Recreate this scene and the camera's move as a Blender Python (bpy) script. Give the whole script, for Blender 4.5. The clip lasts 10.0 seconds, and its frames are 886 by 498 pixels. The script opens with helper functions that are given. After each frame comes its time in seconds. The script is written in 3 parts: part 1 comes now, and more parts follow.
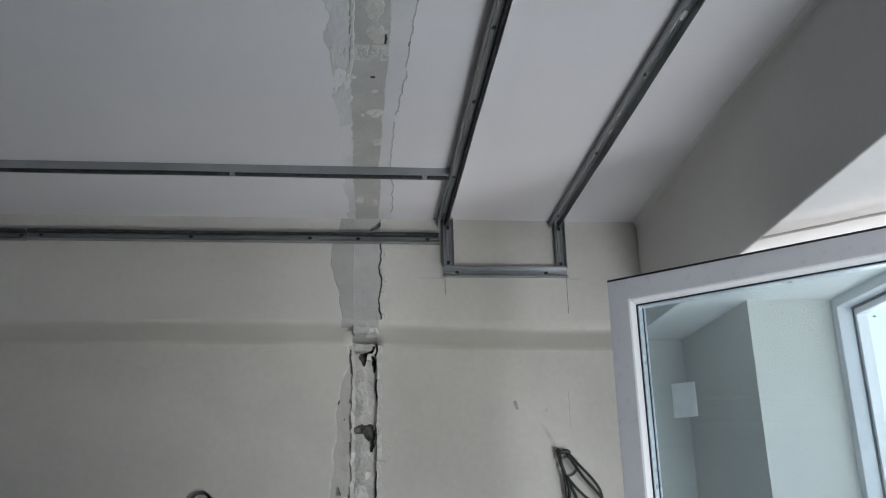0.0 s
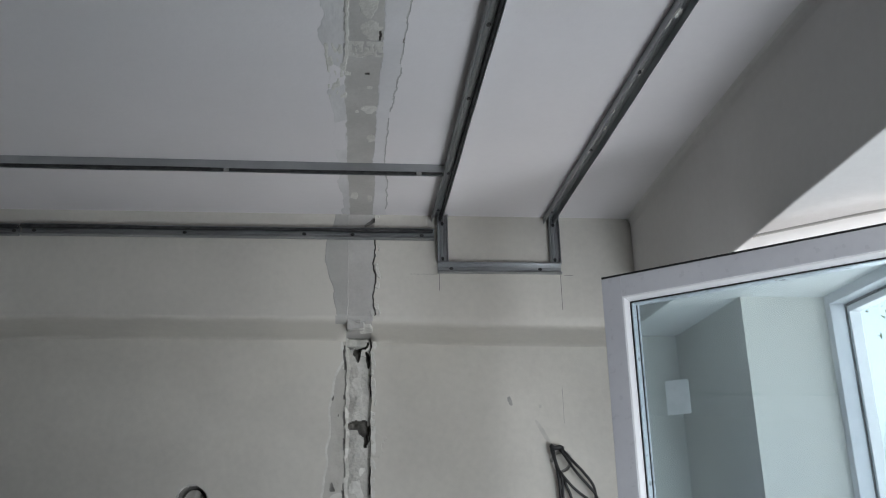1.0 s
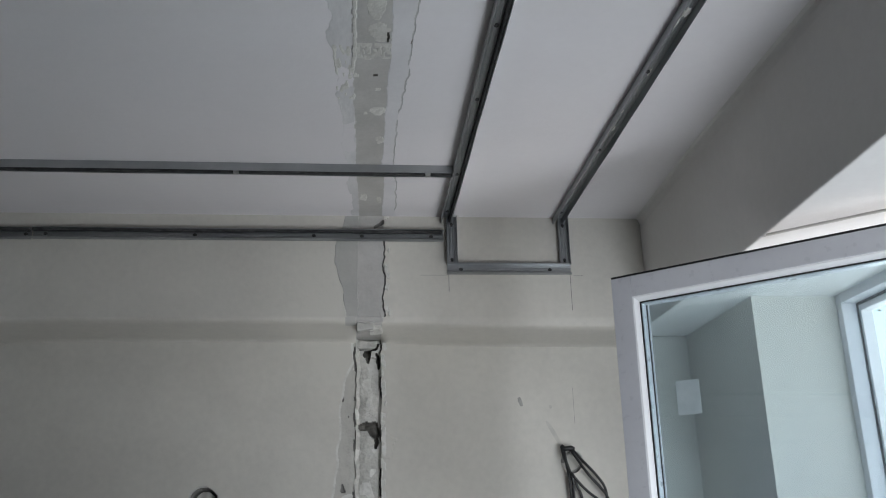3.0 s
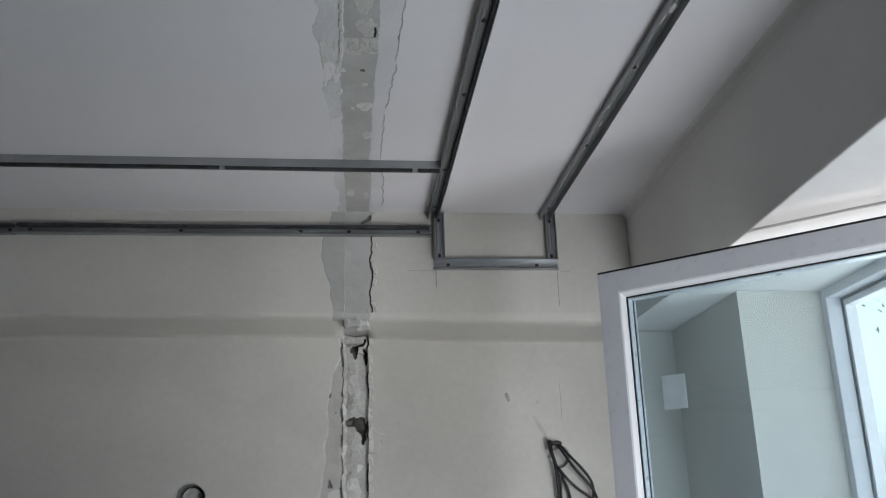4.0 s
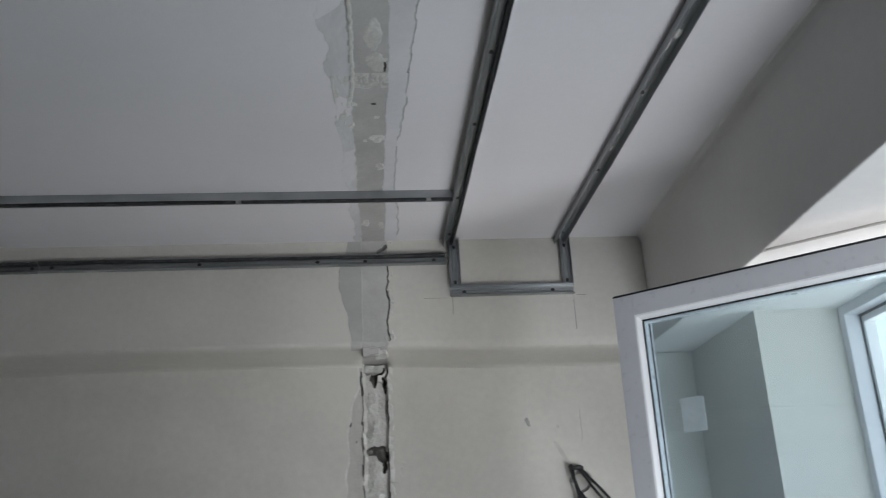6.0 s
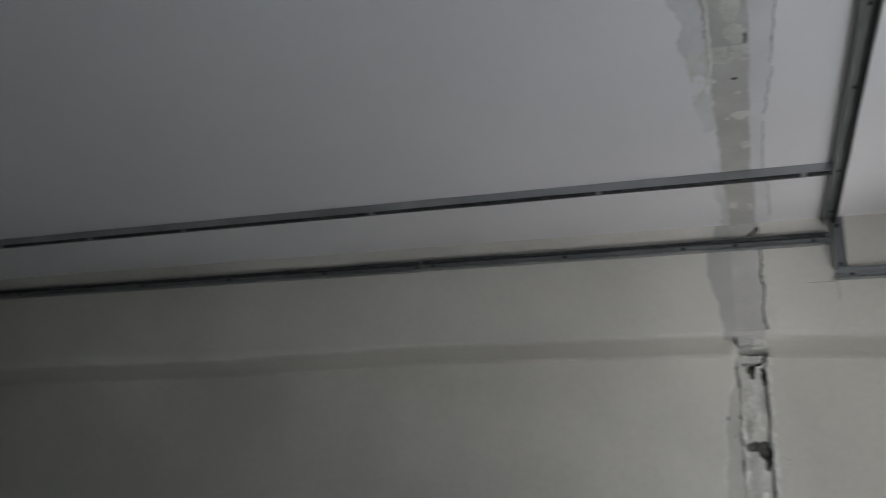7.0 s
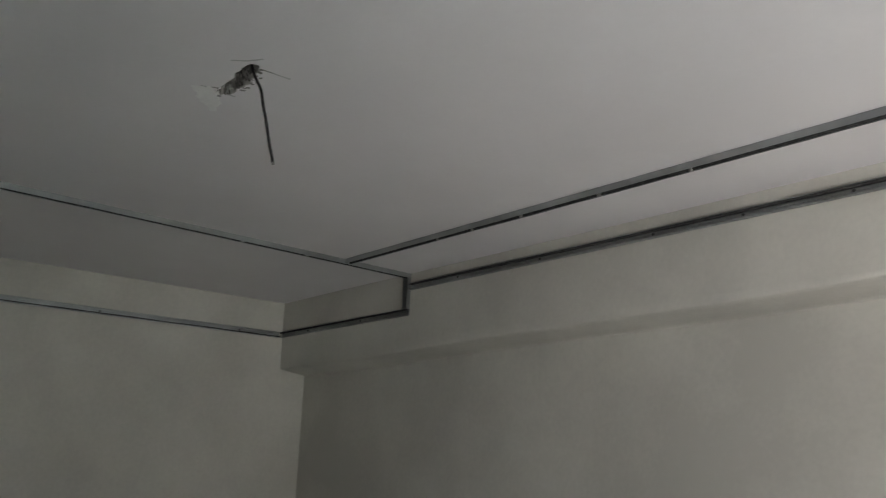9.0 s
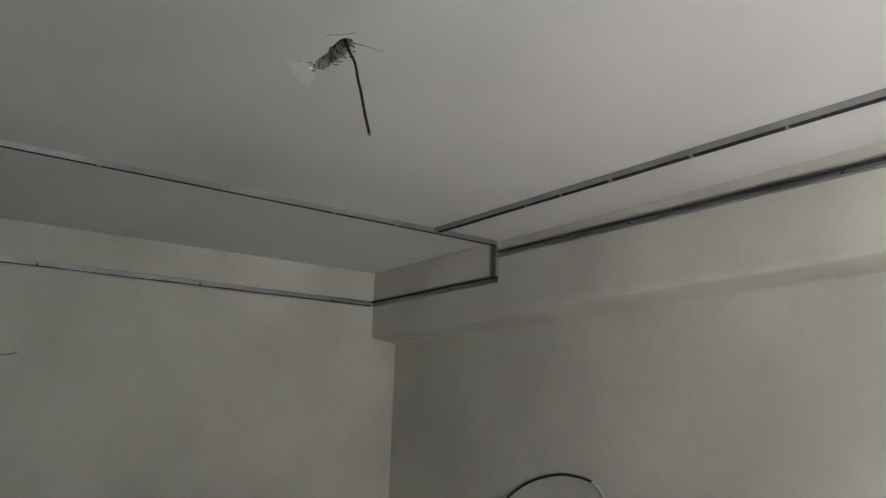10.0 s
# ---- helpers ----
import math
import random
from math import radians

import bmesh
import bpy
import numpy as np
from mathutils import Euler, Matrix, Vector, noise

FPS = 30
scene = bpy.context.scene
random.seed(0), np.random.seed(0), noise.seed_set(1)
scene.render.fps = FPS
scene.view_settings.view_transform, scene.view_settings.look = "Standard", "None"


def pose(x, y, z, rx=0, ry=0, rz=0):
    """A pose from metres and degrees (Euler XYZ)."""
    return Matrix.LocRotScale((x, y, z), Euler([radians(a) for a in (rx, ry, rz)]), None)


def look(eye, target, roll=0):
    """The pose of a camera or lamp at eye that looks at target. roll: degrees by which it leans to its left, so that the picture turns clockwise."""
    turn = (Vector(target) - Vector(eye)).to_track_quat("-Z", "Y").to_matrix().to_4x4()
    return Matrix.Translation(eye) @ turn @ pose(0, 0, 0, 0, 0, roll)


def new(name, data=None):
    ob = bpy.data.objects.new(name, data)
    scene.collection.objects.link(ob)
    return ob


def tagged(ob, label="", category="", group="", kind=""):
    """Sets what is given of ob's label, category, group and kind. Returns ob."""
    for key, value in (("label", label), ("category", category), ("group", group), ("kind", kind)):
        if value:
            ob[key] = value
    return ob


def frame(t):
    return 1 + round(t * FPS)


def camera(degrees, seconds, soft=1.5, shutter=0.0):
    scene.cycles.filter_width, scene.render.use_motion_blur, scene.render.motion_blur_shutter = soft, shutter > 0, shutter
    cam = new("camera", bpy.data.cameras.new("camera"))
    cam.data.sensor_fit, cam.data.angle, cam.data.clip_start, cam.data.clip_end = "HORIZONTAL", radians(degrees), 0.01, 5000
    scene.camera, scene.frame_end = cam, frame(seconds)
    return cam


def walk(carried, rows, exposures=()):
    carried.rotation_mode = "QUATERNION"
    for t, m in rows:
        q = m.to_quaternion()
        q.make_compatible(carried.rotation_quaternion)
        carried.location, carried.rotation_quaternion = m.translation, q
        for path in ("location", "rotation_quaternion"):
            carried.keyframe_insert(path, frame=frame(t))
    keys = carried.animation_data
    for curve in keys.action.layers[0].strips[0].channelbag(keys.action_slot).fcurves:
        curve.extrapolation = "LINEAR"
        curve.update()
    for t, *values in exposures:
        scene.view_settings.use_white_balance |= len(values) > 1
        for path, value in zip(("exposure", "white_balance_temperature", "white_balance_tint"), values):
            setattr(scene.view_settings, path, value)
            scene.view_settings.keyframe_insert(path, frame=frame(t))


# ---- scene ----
cam = camera(53.4, 10.0, soft=1.05, shutter=0.3)
PATH = [
    (0, (-0.2, -0.012, 1.701), (-0.01, 1.878, 2.33), -1.2),
    (0.5, (-0.2, -0.012, 1.706), (-0.002, 1.88, 2.324), -1.2),
    (1, (-0.2, -0.013, 1.706), (0.003, 1.879, 2.322), -1.2),
    (1.5, (-0.201, -0.013, 1.709), (-0.005, 1.879, 2.326), -1.1),
    (2, (-0.201, -0.013, 1.706), (-0.028, 1.881, 2.324), -0.9),
    (3.5, (-0.198, -0.014, 1.706), (-0.008, 1.878, 2.324), -1.6),
    (4, (-0.198, -0.014, 1.705), (0.011, 1.88, 2.314), -1.6),
    (4.5, (-0.196, -0.017, 1.704), (0.021, 1.877, 2.309), -2.0),
    (5, (-0.193, -0.028, 1.709), (0.022, 1.86, 2.331), -2.7),
    (5.5, (-0.19, -0.036, 1.709), (0.026, 1.845, 2.355), -3.1),
    (5.7, (-0.188, -0.036, 1.707), (0.029, 1.841, 2.363), -3.1),
    (6.8, (-0.218, -0.01, 1.723), (-0.641, 1.832, 2.378), 0.9),
    (7, (-0.186, -0.013, 1.723), (-0.827, 1.771, 2.359), 2.3),
    (7.3, (-0.211, 0.017, 1.689), (-1.038, 1.718, 2.34), 3.1),
    (7.5, (-0.190, -0.032, 1.697), (-1.142, 1.618, 2.305), 3.0),
    (8, (-0.246, 0.028, 1.724), (-1.412, 1.550, 2.292), 2.3),
    (8.5, (-0.294, 0.008, 1.719), (-1.644, 1.385, 2.250), 1.9),
    (9, (-0.331, 0.005, 1.720), (-1.836, 1.230, 2.207), 2.1),
    (9.5, (-0.353, 0.004, 1.718), (-1.939, 1.141, 2.157), 1.9),
    (10, (-0.325, -0.033, 1.705), (-1.951, 1.055, 2.118), 2.0),
]
EXPOSURES = [(0.0, 0.92, 6380, 11), (5.7, 0.92, 6380, 11), (6.8, 0.76, 6550, 11), (7.2, 0.92, 6600, 11), (7.8, 1.40, 6820, 12), (8.5, 1.98, 7030, 13), (10.0, 2.82, 7250, 14)]
walk(cam, [(t, look(eye, target, roll)) for t, eye, target, roll in PATH], EXPOSURES)

# ---- light ----
world = bpy.data.worlds.new("sky")
scene.world = world
world.use_nodes = True
sky = world.node_tree.nodes.new("ShaderNodeTexSky")
sky.sky_type = "NISHITA"
sky.sun_disc = False
sky.sun_elevation = radians(66)
sky.sun_rotation = radians(250)
sky.dust_density = 3.0
sky.air_density = 1.0
haze = world.node_tree.nodes.new("ShaderNodeHueSaturation")   # thin white cloud over the sky
haze.inputs["Saturation"].default_value = 0.35
haze.inputs["Value"].default_value = 1.45
world.node_tree.links.new(sky.outputs[0], haze.inputs["Color"])
world.node_tree.links.new(haze.outputs[0], world.node_tree.nodes["Background"].inputs[0])
world.node_tree.nodes["Background"].inputs[1].default_value = 0.14

sun = new("sun", bpy.data.lights.new("sun", "SUN"))
sun.data.energy, sun.data.angle, sun.data.color = 5.0, radians(0.5), (1.0, 0.97, 0.93)
sun.matrix_world = look((-4, -2, 10), (0, 0, 0))

# daylight from the bright yard in the opening of the shut casement
day = new("window_daylight", bpy.data.lights.new("window_daylight", "AREA"))
day.data.shape, day.data.size, day.data.size_y = "RECTANGLE", 0.50, 0.66
day.data.spread = radians(125)
day.data.energy, day.data.color = 4.5, (0.905, 0.96, 1.0)
day.matrix_world = look((0.80, 0.38, 1.24), (0.47, 1.20, 1.24 + 0.30))

# ---- plan ----
H = 2.52            # ceiling
YB, YW = 2.20, 2.345   # face of the north beam, face of the wall below it
XB, XE = 0.555, 0.707  # face of the east beam, face of the wall below it
XL = -4.295         # west wall
YS = -3.7           # south wall
ZB = 2.222          # underside of the beams
WY0, WY1, WZ0 = 0.0, 1.912, 0.88   # window opening in the east wall


# ---- materials ----
def material(name, rough=0.8, metal=0.0):
    m = bpy.data.materials.new(name)
    m.use_nodes = True
    b = m.node_tree.nodes["Principled BSDF"]
    b.inputs["Roughness"].default_value = rough
    b.inputs["Metallic"].default_value = metal
    return m, m.node_tree, b


def mottled(name, dark, light, rough=0.85, metal=0.0, coarse=1.6, fine=60.0, bump=0.15, bump_scale=120.0, distance=0.002, speck=0.25, stretch=(1, 1, 1)):
    """Two scales of tone between two colours, a slow undulation and a fine grain in the relief."""
    m, nt, b = material(name, rough, metal)
    n, l = nt.nodes, nt.links
    co = n.new("ShaderNodeTexCoord")
    mp = n.new("ShaderNodeMapping")
    mp.inputs["Scale"].default_value = stretch
    l.new(co.outputs["Object"], mp.inputs[0])
    def tex(scale, detail):
        t = n.new("ShaderNodeTexNoise")
        t.inputs["Scale"].default_value, t.inputs["Detail"].default_value = scale, detail
        l.new(mp.outputs[0], t.inputs["Vector"])
        return t
    a, c, g = tex(coarse, 5), tex(fine, 3), tex(bump_scale, 4)
    mix = n.new("ShaderNodeMath")
    mix.operation = "MULTIPLY_ADD"
    l.new(c.outputs[0], mix.inputs[0])
    mix.inputs[1].default_value = speck
    l.new(a.outputs[0], mix.inputs[2])
    ramp = n.new("ShaderNodeValToRGB")
    ramp.color_ramp.elements[0].position, ramp.color_ramp.elements[1].position = 0.35 + speck / 2, 0.68 + speck / 2
    ramp.color_ramp.elements[0].color, ramp.color_ramp.elements[1].color = (*dark, 1), (*light, 1)
    l.new(mix.outputs[0], ramp.inputs[0])
    l.new(ramp.outputs[0], b.inputs["Base Color"])
    wave = n.new("ShaderNodeMath")
    wave.operation = "MULTIPLY_ADD"
    l.new(a.outputs[0], wave.inputs[0])
    wave.inputs[1].default_value = 3.0
    l.new(g.outputs[0], wave.inputs[2])
    bp = n.new("ShaderNodeBump")
    bp.inputs["Strength"].default_value, bp.inputs["Distance"].default_value = bump, distance
    l.new(wave.outputs[0], bp.inputs["Height"])
    l.new(bp.outputs[0], b.inputs["Normal"])
    r = n.new("ShaderNodeMath")
    r.operation = "MULTIPLY_ADD"
    l.new(c.outputs[0], r.inputs[0])
    r.inputs[1].default_value, r.inputs[2].default_value = 0.2, rough - 0.1
    l.new(r.outputs[0], b.inputs["Roughness"])
    return m


PLASTER = mottled("wall_putty", (0.487, 0.471, 0.430), (0.620, 0.598, 0.544), coarse=1.9, speck=0.22)
PALE = mottled("pale_beam_putty", (0.70, 0.685, 0.665), (0.79, 0.775, 0.755), coarse=1.7, speck=0.2)
CEIL = mottled("ceiling_putty", (0.755, 0.732, 0.742), (0.828, 0.803, 0.815), coarse=1.3, speck=0.15)
SMEAR = mottled("thin_filler", (0.605, 0.598, 0.60), (0.74, 0.73, 0.728), coarse=9, fine=90, bump=0.4, speck=0.3, stretch=(1, 0.35, 0.35))
GREYFILM_SHADE = mottled("grey_filler_and_shade", (0.405, 0.40, 0.38), (0.475, 0.468, 0.44), coarse=7, fine=90, bump=0.3, speck=0.25)
FILL = mottled("old_grey_mortar", (0.44, 0.43, 0.408), (0.535, 0.522, 0.498), coarse=9, fine=130, bump=0.3, distance=0.002, speck=0.3)
BAND = mottled("smooth_filler", (0.645, 0.635, 0.645), (0.735, 0.722, 0.732), coarse=5, fine=80, bump=0.2, speck=0.2)
LUMP = mottled("white_plaster_lump", (0.56, 0.55, 0.51), (0.70, 0.69, 0.65), coarse=20, fine=120, bump=0.6, distance=0.003)
BRICK = mottled("mortar_smeared_block", (0.44, 0.43, 0.395), (0.60, 0.588, 0.545), coarse=18, fine=110, bump=0.8, distance=0.004, speck=0.5)
# rubble in open holes, its deep shade put into the dark colour
CAVITY = mottled("shaded_rubble", (0.07, 0.066, 0.058), (0.19, 0.18, 0.16), coarse=30, fine=140, bump=0.8, distance=0.004)
CHALK = mottled("fresh_white_plaster", (0.86, 0.855, 0.845), (0.91, 0.905, 0.895), coarse=30, fine=140, bump=0.5)
HAIRLINE = mottled("hairline_crack", (0.40, 0.395, 0.385), (0.54, 0.535, 0.525), coarse=40)
CRACK = mottled("dusty_crack_and_rim_shade", (0.16, 0.155, 0.145), (0.26, 0.25, 0.235), coarse=40)
LOOSE = mottled("loose_putty", (0.45, 0.437, 0.40), (0.545, 0.53, 0.485), coarse=8, fine=70, bump=0.5, distance=0.003)
DARK_WALL = mottled("dark_unseen_wall", (0.20, 0.197, 0.19), (0.30, 0.295, 0.285), coarse=2.0, fine=60, bump=0.4)
SCREED = mottled("floor_screed", (0.34, 0.335, 0.325), (0.45, 0.445, 0.43), coarse=2.5, fine=90, bump=0.3)
STEEL = mottled("galvanised_steel", (0.33, 0.345, 0.355), (0.48, 0.495, 0.505), rough=0.44, metal=0.9, coarse=5, fine=50, bump=0.06, speck=0.2)
SCREW = mottled("dark_screw", (0.05, 0.05, 0.05), (0.12, 0.12, 0.12), rough=0.5, metal=0.7, coarse=60)
PLUG = mottled("pale_plug", (0.24, 0.24, 0.23), (0.38, 0.38, 0.37), coarse=80)
PVC = mottled("white_pvc", (0.83, 0.83, 0.84), (0.88, 0.88, 0.89), rough=0.32, coarse=3, bump=0.02)
PVC_SHADED = mottled("shaded_lilac_pvc", (0.60, 0.60, 0.635), (0.68, 0.68, 0.71), rough=0.30, coarse=4, bump=0.04)   # white PVC, its shade put in as a darker lilac-grey base
RUBBER = mottled("black_rubber", (0.012, 0.012, 0.013), (0.03, 0.03, 0.03), rough=0.6, coarse=40)
CABLE = mottled("black_cable_sheath", (0.010, 0.010, 0.011), (0.028, 0.028, 0.028), rough=0.5, coarse=50)
GREYCABLE = mottled("grey_cable_sheath", (0.42, 0.42, 0.41), (0.52, 0.52, 0.51), rough=0.5, coarse=50)
STRIP_BLACK = mottled("dark_flange_strip", (0.025, 0.025, 0.026), (0.06, 0.06, 0.06), rough=0.9, coarse=60, bump=0.4)
PENCIL = mottled("pencil_graphite", (0.10, 0.10, 0.10), (0.20, 0.20, 0.20), coarse=90)
SCUFF = mottled("grey_scuff", (0.24, 0.235, 0.225), (0.36, 0.35, 0.33), coarse=60, fine=200)
SPACER = mottled("aluminium_spacer", (0.62, 0.65, 0.70), (0.74, 0.77, 0.80), rough=0.3, metal=0.3, coarse=30)
FILM = mottled("bluish_plastic_film", (0.30, 0.33, 0.40), (0.52, 0.55, 0.62), rough=0.25, coarse=25, bump=0.5)
STICKER = mottled("pale_sticker", (0.40, 0.475, 0.495), (0.47, 0.545, 0.565), rough=0.5, coarse=20)
PAVING = mottled("pale_paving", (0.55, 0.55, 0.545), (0.67, 0.67, 0.665), coarse=0.4, fine=8, bump=0.3)
BARK = mottled("bark", (0.08, 0.06, 0.045), (0.18, 0.14, 0.11), coarse=6, fine=40, bump=0.8)
LEAF = mottled("leaf_green", (0.05, 0.09, 0.03), (0.11, 0.17, 0.06), rough=0.6, coarse=3)


def glass_material():
    m, nt, b = material("window_glass")
    n, l = nt.nodes, nt.links
    out = n["Material Output"]
    tr, gl = n.new("ShaderNodeBsdfTransparent"), n.new("ShaderNodeBsdfGlossy")
    mx, fr = n.new("ShaderNodeMixShader"), n.new("ShaderNodeFresnel")
    fr.inputs[0].default_value = 1.5
    tr.inputs[0].default_value = (0.925, 0.975, 0.99, 1)
    gl.inputs["Roughness"].default_value = 0.02
    l.new(fr.outputs[0], mx.inputs[0])
    l.new(tr.outputs[0], mx.inputs[1])
    l.new(gl.outputs[0], mx.inputs[2])
    # a cloudy bluish veil: the pane's sky reflection put in as diffuse colour
    film, back, glare = n.new("ShaderNodeBsdfDiffuse"), n.new("ShaderNodeBsdfTranslucent"), n.new("ShaderNodeAddShader")
    film.inputs[0].default_value = back.inputs[0].default_value = (0.45, 0.485, 0.52, 1)
    l.new(film.outputs[0], glare.inputs[0])
    l.new(back.outputs[0], glare.inputs[1])
    cloud, span, veil = n.new("ShaderNodeTexNoise"), n.new("ShaderNodeMapRange"), n.new("ShaderNodeMixShader")
    cloud.inputs["Scale"].default_value = 2.5
    cloud.inputs["Detail"].default_value = 6
    span.inputs["From Min"].default_value, span.inputs["From Max"].default_value = 0.3, 0.7
    span.inputs["To Min"].default_value, span.inputs["To Max"].default_value = 0.020, 0.045
    l.new(n.new("ShaderNodeTexCoord").outputs["Object"], cloud.inputs["Vector"])
    l.new(cloud.outputs[0], span.inputs["Value"])
    l.new(span.outputs[0], veil.inputs[0])
    l.new(mx.outputs[0], veil.inputs[1])
    l.new(glare.outputs[0], veil.inputs[2])
    l.new(veil.outputs[0], out.inputs[0])
    return m


GLASS = glass_material()


# ---- mesh helpers ----
def mesh_object(name, bm, mats, smooth=False):
    me = bpy.data.meshes.new(name)
    bmesh.ops.recalc_face_normals(bm, faces=bm.faces)
    bm.to_mesh(me)
    bm.free()
    for m in (mats if isinstance(mats, (list, tuple)) else [mats]):
        me.materials.append(m)
    if smooth:
        me.shade_smooth()
    return new(name, me)


def part(name, bm, mat, parent, label="", smooth=False):
    ob = mesh_object(name, bm, mat, smooth)
    ob.parent = parent
    if label:
        ob["label"] = label
    return ob


def thing(name, m=None, **tags):
    ob = new(name)
    ob.empty_display_size = 0.05
    if m is not None:
        ob.matrix_world = m
    return tagged(ob, **tags)


def box(bm, x0, x1, y0, y1, z0, z1, bevel=0.0):
    made = bmesh.ops.create_cube(bm, size=1.0, matrix=Matrix.Translation(((x0 + x1) / 2, (y0 + y1) / 2, (z0 + z1) / 2)) @ Matrix.Diagonal((x1 - x0, y1 - y0, z1 - z0, 1)))
    if bevel:
        edges = list({e for v in made["verts"] for e in v.link_edges})
        bmesh.ops.bevel(bm, geom=edges, offset=bevel, segments=2, affect="EDGES", profile=0.5)
    return bm


def boxes(*sizes, bevel=0.0):
    bm = bmesh.new()
    for s in sizes:
        box(bm, *s, bevel=bevel)
    return bm


def smooth_path(points, steps=10):
    """A Catmull-Rom line through the points."""
    p = [Vector(q) for q in points]
    p = [2 * p[0] - p[1]] + p + [2 * p[-1] - p[-2]]
    out = []
    for i in range(1, len(p) - 2):
        for k in range(steps):
            t = k / steps
            out.append(0.5 * ((2 * p[i]) + (p[i + 1] - p[i - 1]) * t + (2 * p[i - 1] - 5 * p[i] + 4 * p[i + 1] - p[i + 2]) * t * t + (3 * p[i] - p[i - 1] - 3 * p[i + 1] + p[i + 2]) * t ** 3))
    return out + [p[-2]]


def tube(bm, points, r, sides=10, steps=10, taper=1.0):
    line = smooth_path(points, steps)
    rings = []
    side = Vector((0.3, 0.5, 0.8)).normalized()
    for i, c in enumerate(line):
        d = (line[min(i + 1, len(line) - 1)] - line[max(i - 1, 0)]).normalized()
        side = (side - d * side.dot(d)).normalized()
        up = d.cross(side)
        rr = r * (1 + (taper - 1) * i / (len(line) - 1))
        rings.append([bm.verts.new(c + rr * (math.cos(a) * side + math.sin(a) * up)) for a in (2 * math.pi * k / sides for k in range(sides))])
    for a, b in zip(rings, rings[1:]):
        for k in range(sides):
            bm.faces.new((a[k], a[(k + 1) % sides], b[(k + 1) % sides], b[k]))
    bm.faces.new(rings[0][::-1])
    bm.faces.new(rings[-1])
    return bm


def nz(x, y, scale, seed=0.0):
    return noise.noise(Vector((x * scale, y * scale, seed * 7.31)))


def line_at(v, *knots):
    """Height of a broken line through (v, value) knots."""
    return float(np.interp(v, [k[0] for k in knots], [k[1] for k in knots]))


class Sheet:
    """A wall or ceiling face laid out in cells; some cells are worked finely, with depth and material from a function."""
    def __init__(self, place):
        self.place, self.verts, self.faces, self.mats = place, [], [], []

    def quad(self, u0, u1, v0, v1, m=0):
        k = len(self.verts)
        self.verts += [self.place(u0, v0, 0), self.place(u1, v0, 0), self.place(u1, v1, 0), self.place(u0, v1, 0)]
        self.faces.append((k, k + 1, k + 2, k + 3))
        self.mats.append(m)

    def field(self, u0, u1, v0, v1, step_u, step_v, work):
        nu, nv, k = round((u1 - u0) / step_u), round((v1 - v0) / step_v), len(self.verts)
        zone = {}
        for j in range(nv + 1):
            for i in range(nu + 1):
                u, v = u0 + (u1 - u0) * i / nu, v0 + (v1 - v0) * j / nv
                d, m = work(u, v)
                if i in (0, nu) or j in (0, nv):
                    d = 0
                zone[i, j] = m
                self.verts.append(self.place(u, v, d))
        for j in range(nv):
            for i in range(nu):
                a = k + j * (nu + 1) + i
                self.faces.append((a, a + 1, a + nu + 2, a + nu + 1))
                self.mats.append(max(zone[i, j], zone[i + 1, j], zone[i, j + 1], zone[i + 1, j + 1]))

    def tiled(self, us, vs, skip):
        for j in range(len(vs) - 1):
            for i in range(len(us) - 1):
                if (i, j) not in skip:
                    self.quad(us[i], us[i + 1], vs[j], vs[j + 1])

    def mesh(self, name, mats):
        me = bpy.data.meshes.new(name)
        me.from_pydata(self.verts, [], self.faces)
        for m in mats:
            me.materials.append(m)
        me.polygons.foreach_set("material_index", self.mats)
        me.update()
        return new(name, me)


